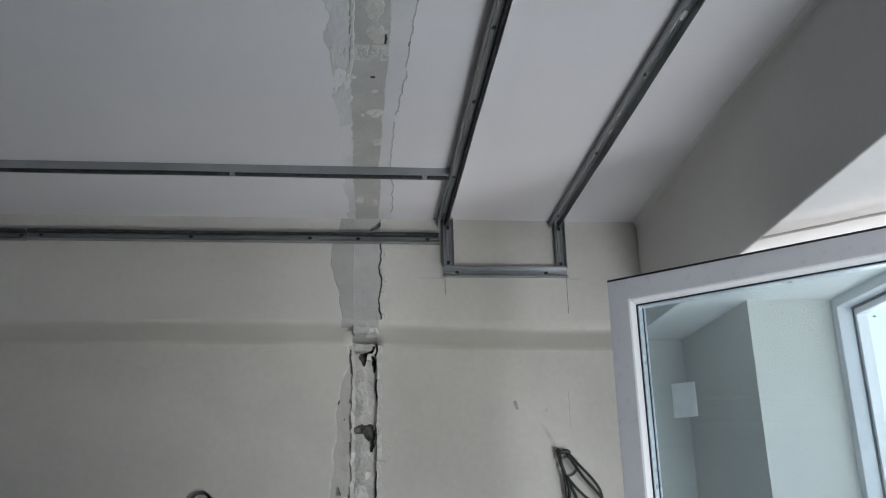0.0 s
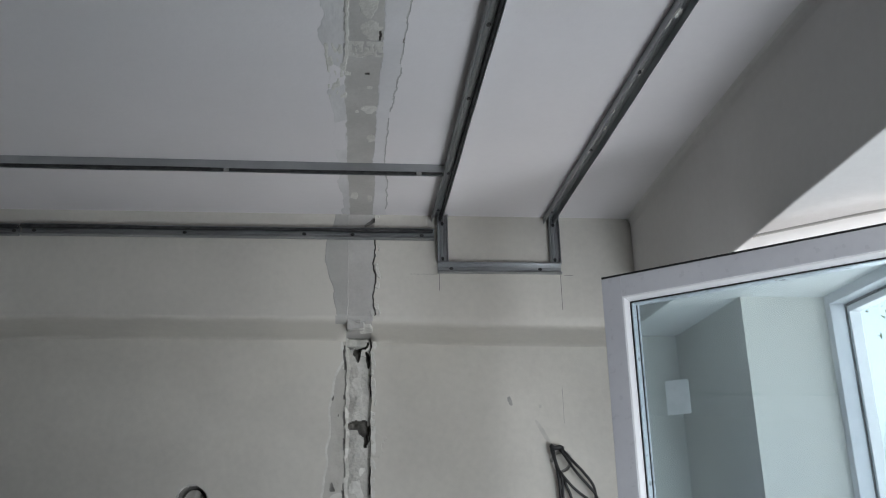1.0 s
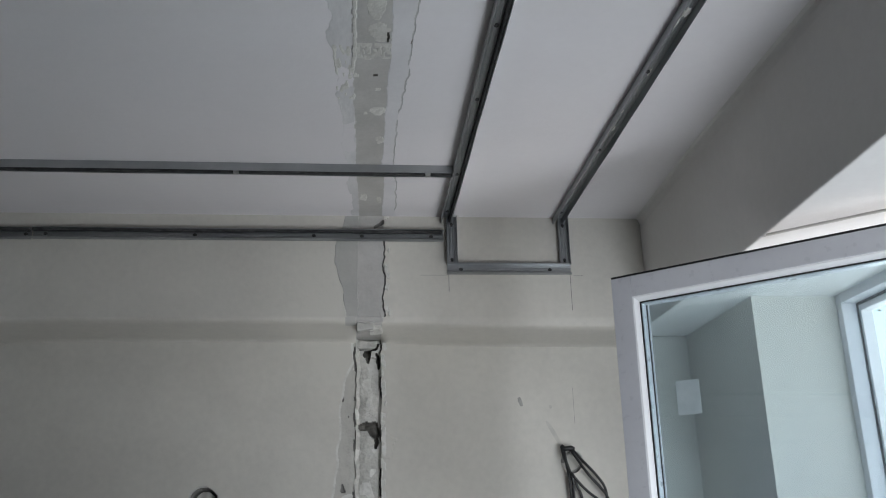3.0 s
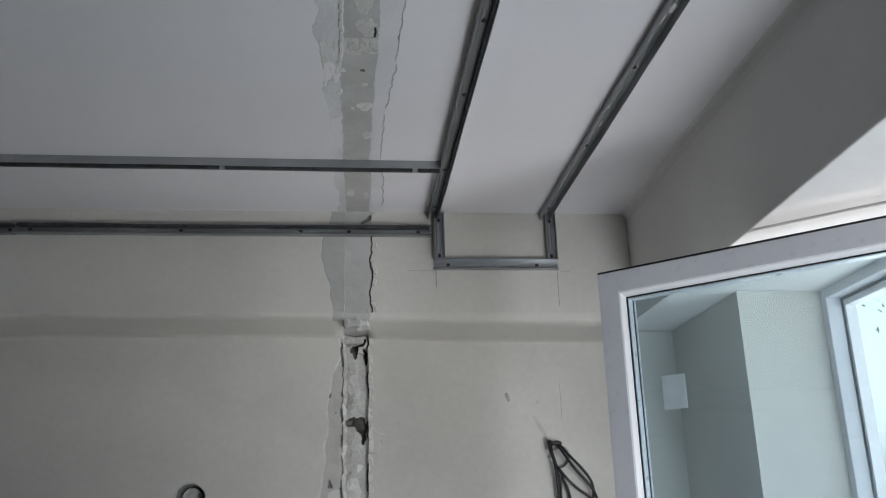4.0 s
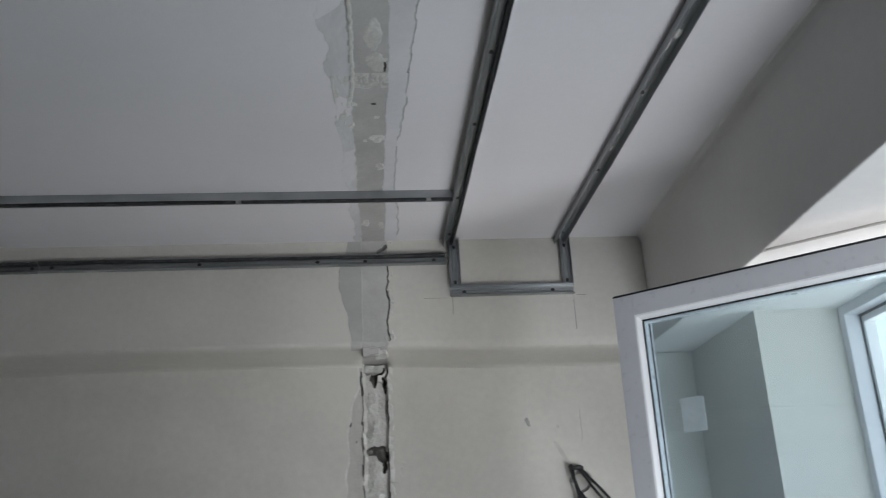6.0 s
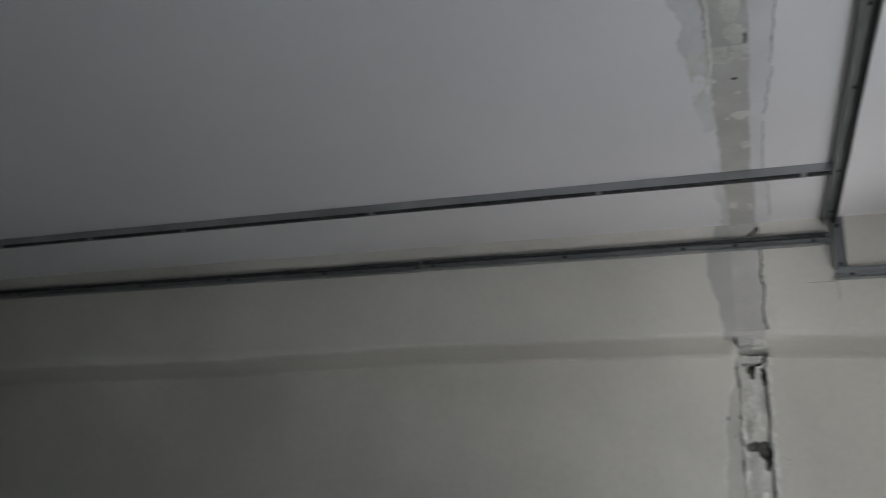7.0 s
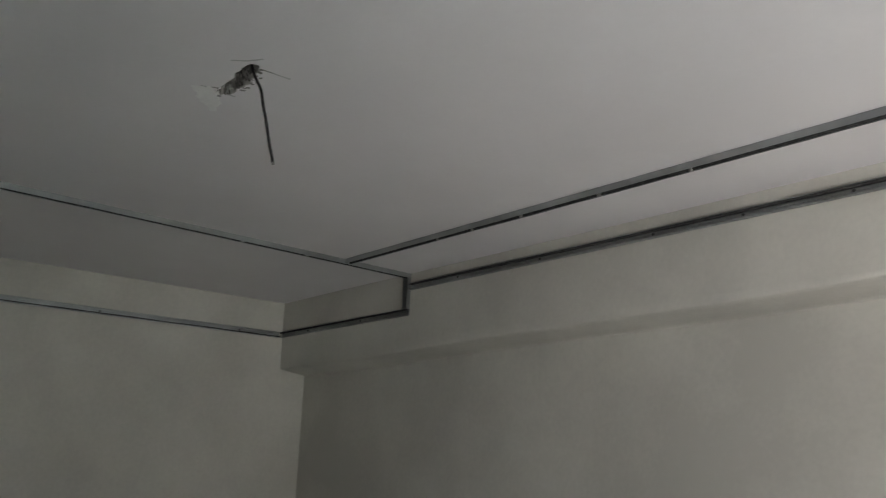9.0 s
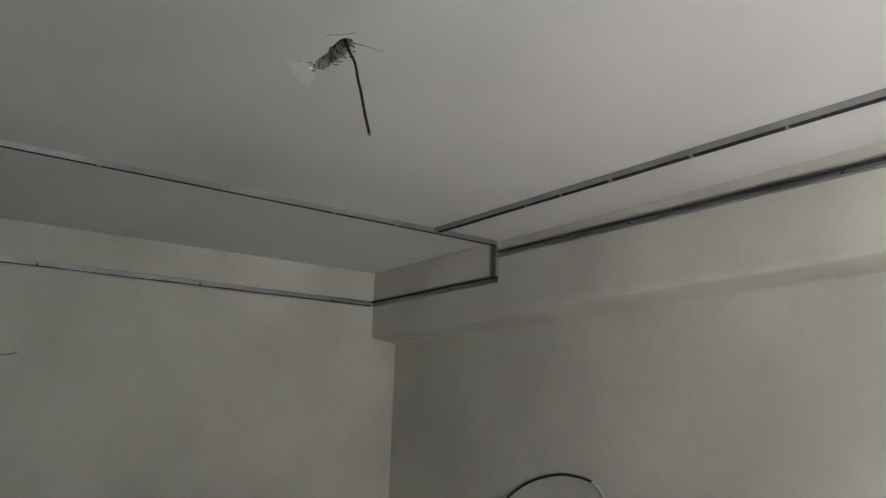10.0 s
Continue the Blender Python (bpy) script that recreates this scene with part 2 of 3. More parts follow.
# ---- ceiling ----
def ceiling_strip(x, y):
    """The chase across the ceiling, filled with mortar and smeared over; materials: 0 ceiling 1 smear 2 mortar 3 band 4 lump 5 cavity."""
    smear = line_at(y, (0.6, -0.28), (1.2, -0.262), (1.47, -0.252), (1.78, -0.240), (2.2, -0.222)) + 0.010 * nz(0, y, 14, 1) + 0.004 * nz(0, y, 60, 2)
    left = line_at(y, (1.2, -0.211), (1.37, -0.212), (1.44, -0.2185), (1.6, -0.2165), (1.86, -0.215), (2.16, -0.209)) + 0.003 * nz(0, y, 17, 3) + 0.003 * nz(0, y, 60, 4)
    right = line_at(y, (1.2, -0.1525), (1.4, -0.152), (1.6, -0.1555), (1.86, -0.1565), (1.97, -0.149), (2.16, -0.149)) + 0.003 * nz(0, y, 13, 5) + 0.002 * nz(0, y, 70, 6)
    crack = line_at(y, (0.6, -0.09), (1.19, -0.112), (1.33, -0.1165), (1.48, -0.1205), (1.61, -0.1295), (1.81, -0.132), (1.88, -0.132), (1.97, -0.119), (2.18, -0.115)) + 0.0045 * nz(0, y, 22, 7) + 0.0016 * nz(0, y, 70, 8)
    if abs(x - crack) < 0.00066 and (y < 2.15) and nz(0, y, 9, 9) > -0.42:
        return 0.0004, 6 if nz(0, y, 26, 33) > 0.5 else 8
    if x > crack:
        return -0.0005 * max(0.0, 1 - (x - crack) / 0.03), 0
    if x > right:
        return -0.0003 + 0.0004 * nz(x, y, 30, 1), 3
    if x > left:
        for cx, cy, r, s in ((-0.170, 1.587, 0.013, 1.2), (-0.174, 1.297, 0.017, 1.5), (-0.178, 1.215, 0.013, 3.2), (-0.214, 1.446, 0.005, 1.0), (-0.173, 1.497, 0.004, 1), (-0.199, 2.06, 0.009, 2.6), (-0.160, 2.08, 0.006, 3.0), (-0.164, 1.726, 0.009, 1.8), (-0.196, 1.60, 0.004, 1.2)):
            if math.hypot(x - cx, (y - cy) / s) < r * (1 + 0.5 * nz(x, y, 70, 11)):
                return -0.0004 + 0.0005 * nz(x, y, 110, 3), 4
        if abs(x + 0.1575 - 0.003 * nz(0, y, 60, 2)) < 0.0016 and 1.290 < y < 1.325 and nz(x, y, 70, 35) > -0.1:
            return 0.006, 5
        if math.hypot(x + 0.179, (y - 1.4435)) < 0.0036 * (1 + nz(x, y, 150, 36)):
            return 0.012, 5
        if 1.335 < y < 1.385 + 0.012 * nz(x, 0, 60, 37) and nz(x * 3, y, 50, 12) > -0.22:
            return -0.0004 + 0.0009 * nz(x, y, 130, 1), 4
        return 0.0001 + 0.0004 * nz(x, y, 40, 5), 2
    if x > smear:
        if y < 1.42 and abs(x - left + 0.0045) < 0.0030 and nz(0, y, 25, 14) > -0.3:
            return -0.0015, 4
        if y < 1.38 and abs(x - left + 0.0085) < 0.00066 and nz(0, y, 20, 38) > -0.1:
            return 0.001, 8
        if 1.34 < y < 1.54 and nz(x * 4, y, 40, 15) > 0.18:
            return -0.0006, 4
        return -0.0002 + 0.0003 * nz(x, y, 50, 6), (1 if nz(x, y, 10, 16) > -0.28 else 0)
    return 0, 0


def ceiling_hole(x, y):
    """The torn-out channel round the lamp cable."""
    t = min(1.0, max(0.0, (x + 2.075) / 0.175))
    mid = line_at(t, (0, 0.764), (0.35, 0.770), (0.7, 0.768), (1, 0.757)) + 0.005 * nz(x, 0, 30, 3)
    width = line_at(t, (0, 0.008), (0.3, 0.014), (0.7, 0.016), (1, 0.010)) * (1 + 0.6 * nz(x, y, 45, 5) * (1 if y > mid else 0.3))
    far = max(0.0, -2.075 - x, x + 1.90)
    d = math.hypot(far, y - mid)
    if d < width * 1.3:
        side = (y - mid) / width + 0.25 * nz(x, y, 140, 13)     # steep on one side, a ragged slope on the other
        depth = 0.050 * min(1.0, (width * 1.3 - d) / 0.005) * min(1.0, max(0.05, 0.50 - 0.42 * side))
        # shade on the steep side is painted with dark material 5
        return depth + 0.006 * nz(x, y, 220, 8) * min(1.0, depth / 0.01), (5 if side < -0.15 + 0.3 * nz(x, y, 60, 16) else (6 if nz(x, y, 200, 12) > 0.02 + 0.40 * side else 2))
    if y > mid and d < width * 1.5 + 0.006 and nz(x * 2, y, 70, 10) > 0.25:
        return 0.0008, 6
    pu, pv = (x + 2.118) * -0.78 + (y - 0.757) * 0.62, (x + 2.118) * 0.62 + (y - 0.757) * 0.78
    if math.hypot(pu / 0.064, pv / 0.021) < 1 + 0.7 * nz(x, y, 40, 11) + 0.25 * nz(x, y, 120, 14):
        return -0.0006 + 0.0005 * nz(x, y, 90, 15), 7
    for ax, ay, bx, by in ((-1.900, 0.773, -1.898, 0.852), (-2.052, 0.748, -2.065, 0.716), (-2.070, 0.770, -2.068, 0.800), (-1.882, 0.734, -1.852, 0.754), (-1.882, 0.734, -1.903, 0.708)):
        k = min(1.0, max(0.0, ((x - ax) * (bx - ax) + (y - ay) * (by - ay)) / ((bx - ax) ** 2 + (by - ay) ** 2)))
        if math.hypot(x - ax - k * (bx - ax), y - ay - k * (by - ay)) < 0.0014 * (1 - 0.6 * k) + 0.0006 * nz(x, y, 80, 1):
            return 0.0003, 6 if k < 0.3 and ay > 0.74 else 8
    return 0, 0


XS0, XS1 = -0.340, -0.020
deck = Sheet(lambda u, v, d: (u, v, H + d))
deck.tiled([XL - 0.3, -2.30, -1.78, XS0, XS1, 1.3], [YS - 0.3, 0.58, 0.62, 0.90, 2.2], {(1, 2), (3, 2), (3, 3)})
deck.field(-2.30, -1.78, 0.62, 0.90, 0.0022, 0.0022, ceiling_hole)
deck.field(XS0, XS1, 0.62, 2.2, 0.0013, 0.0040, ceiling_strip)
k = len(deck.verts)
for z in (H + 0.05, H + 0.30):
    deck.verts += [(XL - 0.3, YS - 0.3, z), (1.3, YS - 0.3, z), (1.3, 2.7, z), (XL - 0.3, 2.7, z)]
deck.faces += [(k, k + 1, k + 2, k + 3), (k + 4, k + 5, k + 6, k + 7)] + [(k + i, k + (i + 1) % 4, k + 4 + (i + 1) % 4, k + 4 + i) for i in range(4)]
deck.mats += [0] * 6
tagged(deck.mesh("ceiling", [CEIL, SMEAR, FILL, BAND, LUMP, CAVITY, CRACK, CHALK, HAIRLINE]), "smooth white puttied ceiling with a mortar-filled chase across it", "ceiling", kind="structure")


# ---- north beam and the wall below it ----
def beam_strip(x, z):
    smear = line_at(z, (2.22, -0.238), (2.31, -0.247), (2.39, -0.274), (2.44, -0.268), (2.52, -0.245)) + 0.006 * nz(0, z, 25, 21)
    left = -0.212 + 0.003 * nz(0, z, 30, 22)
    right = -0.145 + 0.006 * nz(0, z, 22, 23) + 0.004 * nz(0, z, 75, 24)
    if abs(x - right) < 0.0010 and z < 2.46:
        return (0.010, 5) if nz(0, z, 30, 29) > -0.25 else (-0.004, 4)
    if right < x < right + 0.012 and nz(x, z, 60, 25) > 0.1:
        return -0.003, 4
    if x > right:
        return 0, 0
    if x > left:
        k = min(1.0, max(0.0, (x + 0.168) / 0.022))
        if x > -0.170 and abs(z - 2.488 - 0.016 * k) < 0.0022 + 0.0024 * k + 0.003 * nz(x, z, 90, 26):
            return 0.003 + 0.006 * k, 5
        return 0.0008 + 0.0010 * nz(x, z, 40, 27), 2
    if x > smear:
        return -0.0008 + 0.001 * nz(x, z, 40, 28), 1
    return 0, 0


front = Sheet(lambda u, v, d: (u, YB + d, v))
front.tiled([XL, XS0, XS1, XB], [ZB + 0.022, H], {(1, 0)})
front.field(XS0, XS1, ZB + 0.022, H, 0.0014, 0.0025, beam_strip)
k = len(front.verts)
prof = [(YB, ZB + 0.022), (YB + 0.002, ZB + 0.015), (YB + 0.008, ZB + 0.010), (YB + 0.028, ZB + 0.006), (YB + 0.085, ZB - 0.003), (YW - 0.030, ZB - 0.006), (YW - 0.012, ZB - 0.008), (YW - 0.003, ZB - 0.011), (YW + 0.002, ZB - 0.016), (YW + 0.2, ZB - 0.016), (YW + 0.2, H)]
cuts = sorted([*np.linspace(XL, XB, 58), -0.2440, -0.2430, -0.2165, -0.2155, -0.1490, -0.1480])
for i, x in enumerate(cuts):
    w = line_at(x, (XL, -0.048), (-3.5, -0.046), (-2.8, -0.025), (-1.7, -0.018), (-1.0, 0.004), (-0.3, 0.003), (0.1, -0.012), (0.85, -0.02)) + 0.0015 * nz(x, 0, 5, 31)
    notch = -0.216 < x < -0.1485
    front.verts += [(x, YW + 0.19, ZB - 0.006 + w) if notch and 5 <= j < 9 else (x, y, z + (w if 0 < j < 10 else 0)) for j, (y, z) in enumerate(prof)]
for i in range(len(cuts) - 1):
    for j in range(10):
        a = k + i * 11 + j
        front.faces.append((a, a + 1, a + 12, a + 11))
        mid = (cuts[i] + cuts[i + 1]) / 2
        front.mats.append(2 if -0.216 < mid < -0.1485 else 1 if -0.2435 < mid < -0.216 and j < 3 else 0)
flat_faces = len(front.faces) - 10 * (len(cuts) - 1)
beam_n = tagged(front.mesh("beam_north", [PLASTER, GREYFILM_SHADE, FILL, BAND, LUMP, CRACK]), "cream puttied concrete beam with a filled vertical chase", "beam", kind="structure")


beam_n.data.polygons.foreach_set("use_smooth", [i >= flat_faces for i in range(len(front.faces))])


def wall_strip(x, z):
    """The open chase in the wall below the beam."""
    loose = line_at(z, (1.3, -0.30), (1.81, -0.272), (1.92, -0.264), (2.07, -0.254), (2.16, -0.226), (2.222, -0.222)) + 0.008 * nz(0, z, 22, 41)
    left = -0.218 + 0.004 * nz(0, z, 26, 42) + 0.002 * nz(0, z, 80, 43)
    right = -0.147 - 0.003 * (z < 1.9) + 0.005 * nz(0, z, 20, 44) + 0.002 * nz(0, z, 70, 45)
    if left < x < right:
        k = (x - left) / (right - left)
        a, b = x + 0.010 * nz(x, z, 60, 61), z + 0.010 * nz(x, z, 50, 62)
        if k > 0.95 - 0.03 * nz(0, z, 60, 57) and nz(0, z, 18, 54) > -0.05:
            return 0.018, 5
        if k < 0.03 and nz(0, z, 22, 55) > -0.1:
            return 0.010, 2
        if math.hypot((a + 0.186) / 0.028, (b - 2.200) / 0.010) < 1 or math.hypot((a + 0.182) / 0.010, (b - 2.170) / 0.019) < 1 or math.hypot((a + 0.157) / 0.006, (b - 2.158) / 0.024) < 1:
            return 0.026 + 0.006 * nz(x, z, 80, 63), 7
        if math.hypot((a + 0.185) / 0.028, (b - 1.983) / 0.010) < 1 or math.hypot((a + 0.166) / 0.013, (b - 1.968) / 0.020) < 1 or math.hypot((a + 0.160) / 0.007, (b - 1.945) / 0.016) < 1:
            return 0.026 + 0.008 * nz(x, z, 70, 63), 7
        if math.hypot((a + 0.163) / 0.011, (b - 2.188) / 0.022) < 1:
            return 0.003 + 0.003 * nz(x, z, 40, 65), 4
        bulge = math.sin(math.pi * min(1.0, max(0.0, (z - 1.985) / 0.125))) if z > 1.985 else 0.6 * math.sin(math.pi * min(1.0, max(0.0, (z - 1.78) / 0.17)))
        d = 0.014 - 0.009 * bulge * math.sin(math.pi * k) + 0.005 * nz(x, z, 18, 47) + 0.0018 * nz(x, z, 48, 56) + 0.0007 * nz(x, z, 130, 47)
        d *= min(1.0, k / 0.18, (1 - k) / 0.14 + 0.25)
        return max(0.001, d), (4 if nz(x * 1.6, z, 26, 46) > 0.22 else 2 if nz(x, z, 38, 58) > 0.45 else 6)
    if right <= x < right + 0.012 and nz(x, z, 60, 48) > 0.0:
        return -0.0015, 4
    if math.hypot((x + 0.134) * 1.6, z - 1.935) < 0.030 * (1 + 0.9 * nz(x, z, 45, 49) + 0.3 * nz(x, z, 110, 49)) and x > right:
        return -0.0015, 0
    if loose < x <= left:
        if x > left - 0.0030 and nz(0, z, 28, 50) > 0.1:
            return 0.008, 5
        if nz(x + 0.013 * nz(x, z, 21, 71), z * 0.8, 58, 51) > 0.50 and nz(x, z, 13, 72) > 0.1:
            return 0.005, 5
        e = min(1.0, (x - loose) / 0.016)
        return e * (0.0012 + 0.0022 * nz(x, z, 35, 52)), (4 if nz(x, z, 22, 53) > 0.36 or x - loose < 0.004 else 1)
    return 0, 0


def round_hole(cx, cz, r, depth, edge):
    def work(x, z):
        d = math.hypot(x - cx, z - cz)
        rr = r * (1 + 0.06 * nz(x, z, 40, cx))
        if d < rr:
            if d > rr * 0.80:
                # shade inside the rim is coloured in, above and on the right
                return depth, 5 if z > cz or x > cx else 2
            return depth * 0.8 + 0.004 * nz(x, z, 60, 3), (5 if nz(x, z, 50, 2) > 0.6 else 1)
        if d < rr + edge * (0.7 + nz(x, z, 45, 5)) and z > cz:
            return 0.002, 2
        return 0, 0
    return work


low = Sheet(lambda u, v, d: (u, YW + d, v))
us, vs = [XL, -0.70, -0.49, XS0, XS1, 0.30, 0.44, XE + 0.4], [0.0, 1.30, 1.70, 1.90, 1.95, ZB]
skip = {(3, j) for j in range(1, 5)} | {(1, 2), (5, 2), (5, 3)}
low.tiled(us, vs, skip)
low.field(XS0, XS1, 1.30, ZB, 0.0014, 0.0028, wall_strip)
low.field(-0.70, -0.49, 1.70, 1.90, 0.0022, 0.0022, round_hole(-0.596, 1.800, 0.034, 0.040, 0.006))
low.field(0.30, 0.44, 1.70, 1.95, 0.0022, 0.0022, round_hole(0.357, 1.884, 0.027, 0.008, 0.003))
k = len(low.verts)
for y in (YW + 0.08, YW + 0.30):
    low.verts += [(XL - 0.3, y, 0), (1.3, y, 0), (1.3, y, H + 0.04), (XL - 0.3, y, H + 0.04)]
low.faces += [(k, k + 1, k + 2, k + 3), (k + 4, k + 5, k + 6, k + 7)] + [(k + i, k + (i + 1) % 4, k + 4 + (i + 1) % 4, k + 4 + i) for i in range(4)]
low.mats += [0] * 6
wall_n = tagged(low.mesh("wall_north", [PLASTER, LOOSE, FILL, LOOSE, LUMP, CRACK, BRICK, CAVITY]), "cream puttied wall with an open vertical chase showing rough blocks", "wall", kind="structure")


def rough_block(x0, x1, y0, z0, z1, seed, bevel=0.008):
    bm = boxes((x0, x1, y0, y0 + 0.05, z0, z1), bevel=bevel)
    bmesh.ops.subdivide_edges(bm, edges=[e for e in bm.edges if e.calc_length() > 0.02], cuts=5, use_grid_fill=True)
    for v in bm.verts:
        q = v.co * 42 + Vector((seed, 0, 0))
        v.co += 0.0060 * Vector((noise.noise(q), noise.noise(q + Vector((9, 0, 0))), noise.noise(q + Vector((0, 9, 0)))))
        q = v.co * 14 + Vector((0, seed, 0))
        v.co += Vector((0.004 * noise.noise(q), 0.009 * noise.noise(q + Vector((5, 0, 3))), 0.005 * noise.noise(q + Vector((0, 7, 1)))))
    return bm


for x0, x1, y0, z0, z1, m, sd in ((-0.214, -0.149, YB + 0.0005, ZB + 0.006, ZB + 0.036, FILL, 55), (-0.213, -0.170, YB + 0.012, ZB - 0.010, ZB + 0.012, FILL, 58), (-0.182, -0.149, YB + 0.018, ZB - 0.008, ZB + 0.016, LUMP, 61),
                                  (-0.214, -0.160, YW + 0.004, ZB - 0.030, ZB - 0.008, BRICK, 64)):
    part("mortar_lump", rough_block(x0, x1, y0, z0, z1, sd, 0.003), m, beam_n)

# ---- east beam, east wall, the rest of the shell ----
bm = bmesh.new()
prof = [(XB, H), (XB, H - 0.004), (XB, H - 0.012), (XB, H - 0.026), (XB, ZB + 0.006), (XB + 0.0008, ZB + 0.0035), (XB + 0.0025, ZB + 0.0023), (XB + 0.005, ZB + 0.002), (1.05, ZB + 0.002), (1.05, H)]
COVE = (-0.013, -0.007, -0.003, 0.0)     # putty drawn round into the corner with the ceiling
rows = []
for y in np.linspace(YS, YB, 140):
    w = 0.027 * max(0.0, 1.85 - max(y, 0.6)) + 0.0015 * nz(y, 0, 7, 62)
    lean = line_at(y, (1.2, -0.020), (1.9, -0.012), (YB, 0.0)) + 0.003 * nz(y, 0, 4, 63)
    rows.append([bm.verts.new((x + (lean + COVE[j] if j < 4 else 0), y, z + (w if 3 < j < 8 else 0))) for j, (x, z) in enumerate(prof)])
rows.append([bm.verts.new((x + (COVE[j] if j < 4 else 0), YW, z)) for j, (x, z) in enumerate(prof)])
for a, b in zip(rows, rows[1:]):
    for j in range(9):
        bm.faces.new((a[j], a[j + 1], b[j + 1], b[j]))
beam_e = tagged(mesh_object("beam_east", bm, PALE), "pale puttied concrete beam over the window", "beam", kind="structure")

ZT = ZB + 0.002
# a grey strip puts the open leaf's soft shadow on the underside as colour
bm = bmesh.new()
shade_rows = []
for i in range(25):
    t = i / 24
    x, y = 0.558 + 0.31 * t, 1.505 - 0.282 * t + 0.003 * nz(t, 0, 6, 3)
    z = ZT + (0.027 * max(0.0, 1.85 - y) + 0.0015 * nz(y, 0, 7, 62)) * (1.05 - x) / (1.05 - XB - 0.005) - 0.0022
    w = 0.0095 + 0.002 * nz(t, 0, 9, 5)
    shade_rows.append([bm.verts.new((x, y - w, z + 0.0024)), bm.verts.new((x, y - w * 0.5, z)), bm.verts.new((x, y + w * 0.5, z)), bm.verts.new((x, y + w, z + 0.0024))])
for a, b in zip(shade_rows, shade_rows[1:]):
    for j in range(3):
        bm.faces.new((a[j], a[j + 1], b[j + 1], b[j]))
part("shadow_strip", bm, GREYFILM_SHADE, beam_e, "grey strip painted as the leaf's soft shadow on the underside", smooth=True)
bm = boxes((XE, 1.05, YS, WY0, 0, ZT), (XE, 1.05, WY0, WY1, 0, WZ0), (XE, 0.985, WY1, YW, 0, ZT))
tagged(mesh_object("wall_east", bm, PLASTER), "cream puttied outer wall with a wide window opening", "wall", kind="structure")
tagged(mesh_object("wall_west", boxes((XL - 0.25, XL, YS - 0.2, YW + 0.1, 0, H + 0.04)), PLASTER), "plain cream puttied side wall", "wall", kind="structure")
# unseen closing wall on the south, coloured dark to cut bounced light
tagged(mesh_object("wall_south", boxes((XL - 0.25, 1.05, YS - 0.2, YS, 0, H + 0.04)), DARK_WALL), "dark grey wall out of view, added to cut bounced light", "wall", kind="structure")
tagged(mesh_object("floor", boxes((XL - 0.25, 1.05, YS - 0.2, YW + 0.3, -0.2, 0)), SCREED), "bare grey screed floor", "floor", kind="structure")


# ---- window ----
window = thing("window_1", label="white plastic casement window with one leaf open inwards", category="window", kind="structure")
XF = 0.912          # room side of the fixed frame
fz0, fz1 = WZ0 + 0.03, ZT


def frame_bar(y0, y1, z0, z1):
    """A frame bar with a rebate: a wide outer lip and a narrower inner return."""
    return boxes((XF, XF + 0.040, y0, y1, z0, z1), bevel=0.002)


lip = 0.023
ym = 1.065          # mullion
for y0, y1, z0, z1 in ((WY1 - lip, WY1, fz0, fz1), (WY0, WY0 + lip, fz0, fz1 + 0.05), (WY0 + lip, WY1 - lip, fz1 - lip, fz1 + 0.05), (WY0 + lip, WY1 - lip, fz0, fz0 + lip)):
    part("window_frame", frame_bar(y0, y1, z0, z1), PVC_SHADED, window)
for y0, y1, z0, z1 in ((WY1 - lip - 0.010, WY1, fz0, fz1), (ym - 0.05, ym + 0.045, fz0, fz1), (WY0 + lip, WY1 - lip, fz1 - lip - 0.02, fz1), (WY0 + lip, WY1 - lip, fz0, fz0 + lip + 0.02)):
    part("frame_rebate", boxes((XF + 0.0402, XF + 0.068, y0, y1, z0, z1), bevel=0.0015), PVC, window)
part("seal", boxes((XF + 0.036, XF + 0.0401, WY1 - lip - 0.003, WY1 - lip - 0.0005, fz0 + lip, fz1 - lip)), RUBBER, window, "black rubber seal")
part("seal", boxes((XF + 0.036, XF + 0.0401, ym + 0.045, WY1 - lip, fz1 - lip - 0.006, fz1 - lip - 0.0005)), RUBBER, window, "black rubber seal")
part("window_sill", boxes((XE - 0.03, XF, WY0, WY1, WZ0, WZ0 + 0.03), bevel=0.004), PVC, window, "white plastic sill board")


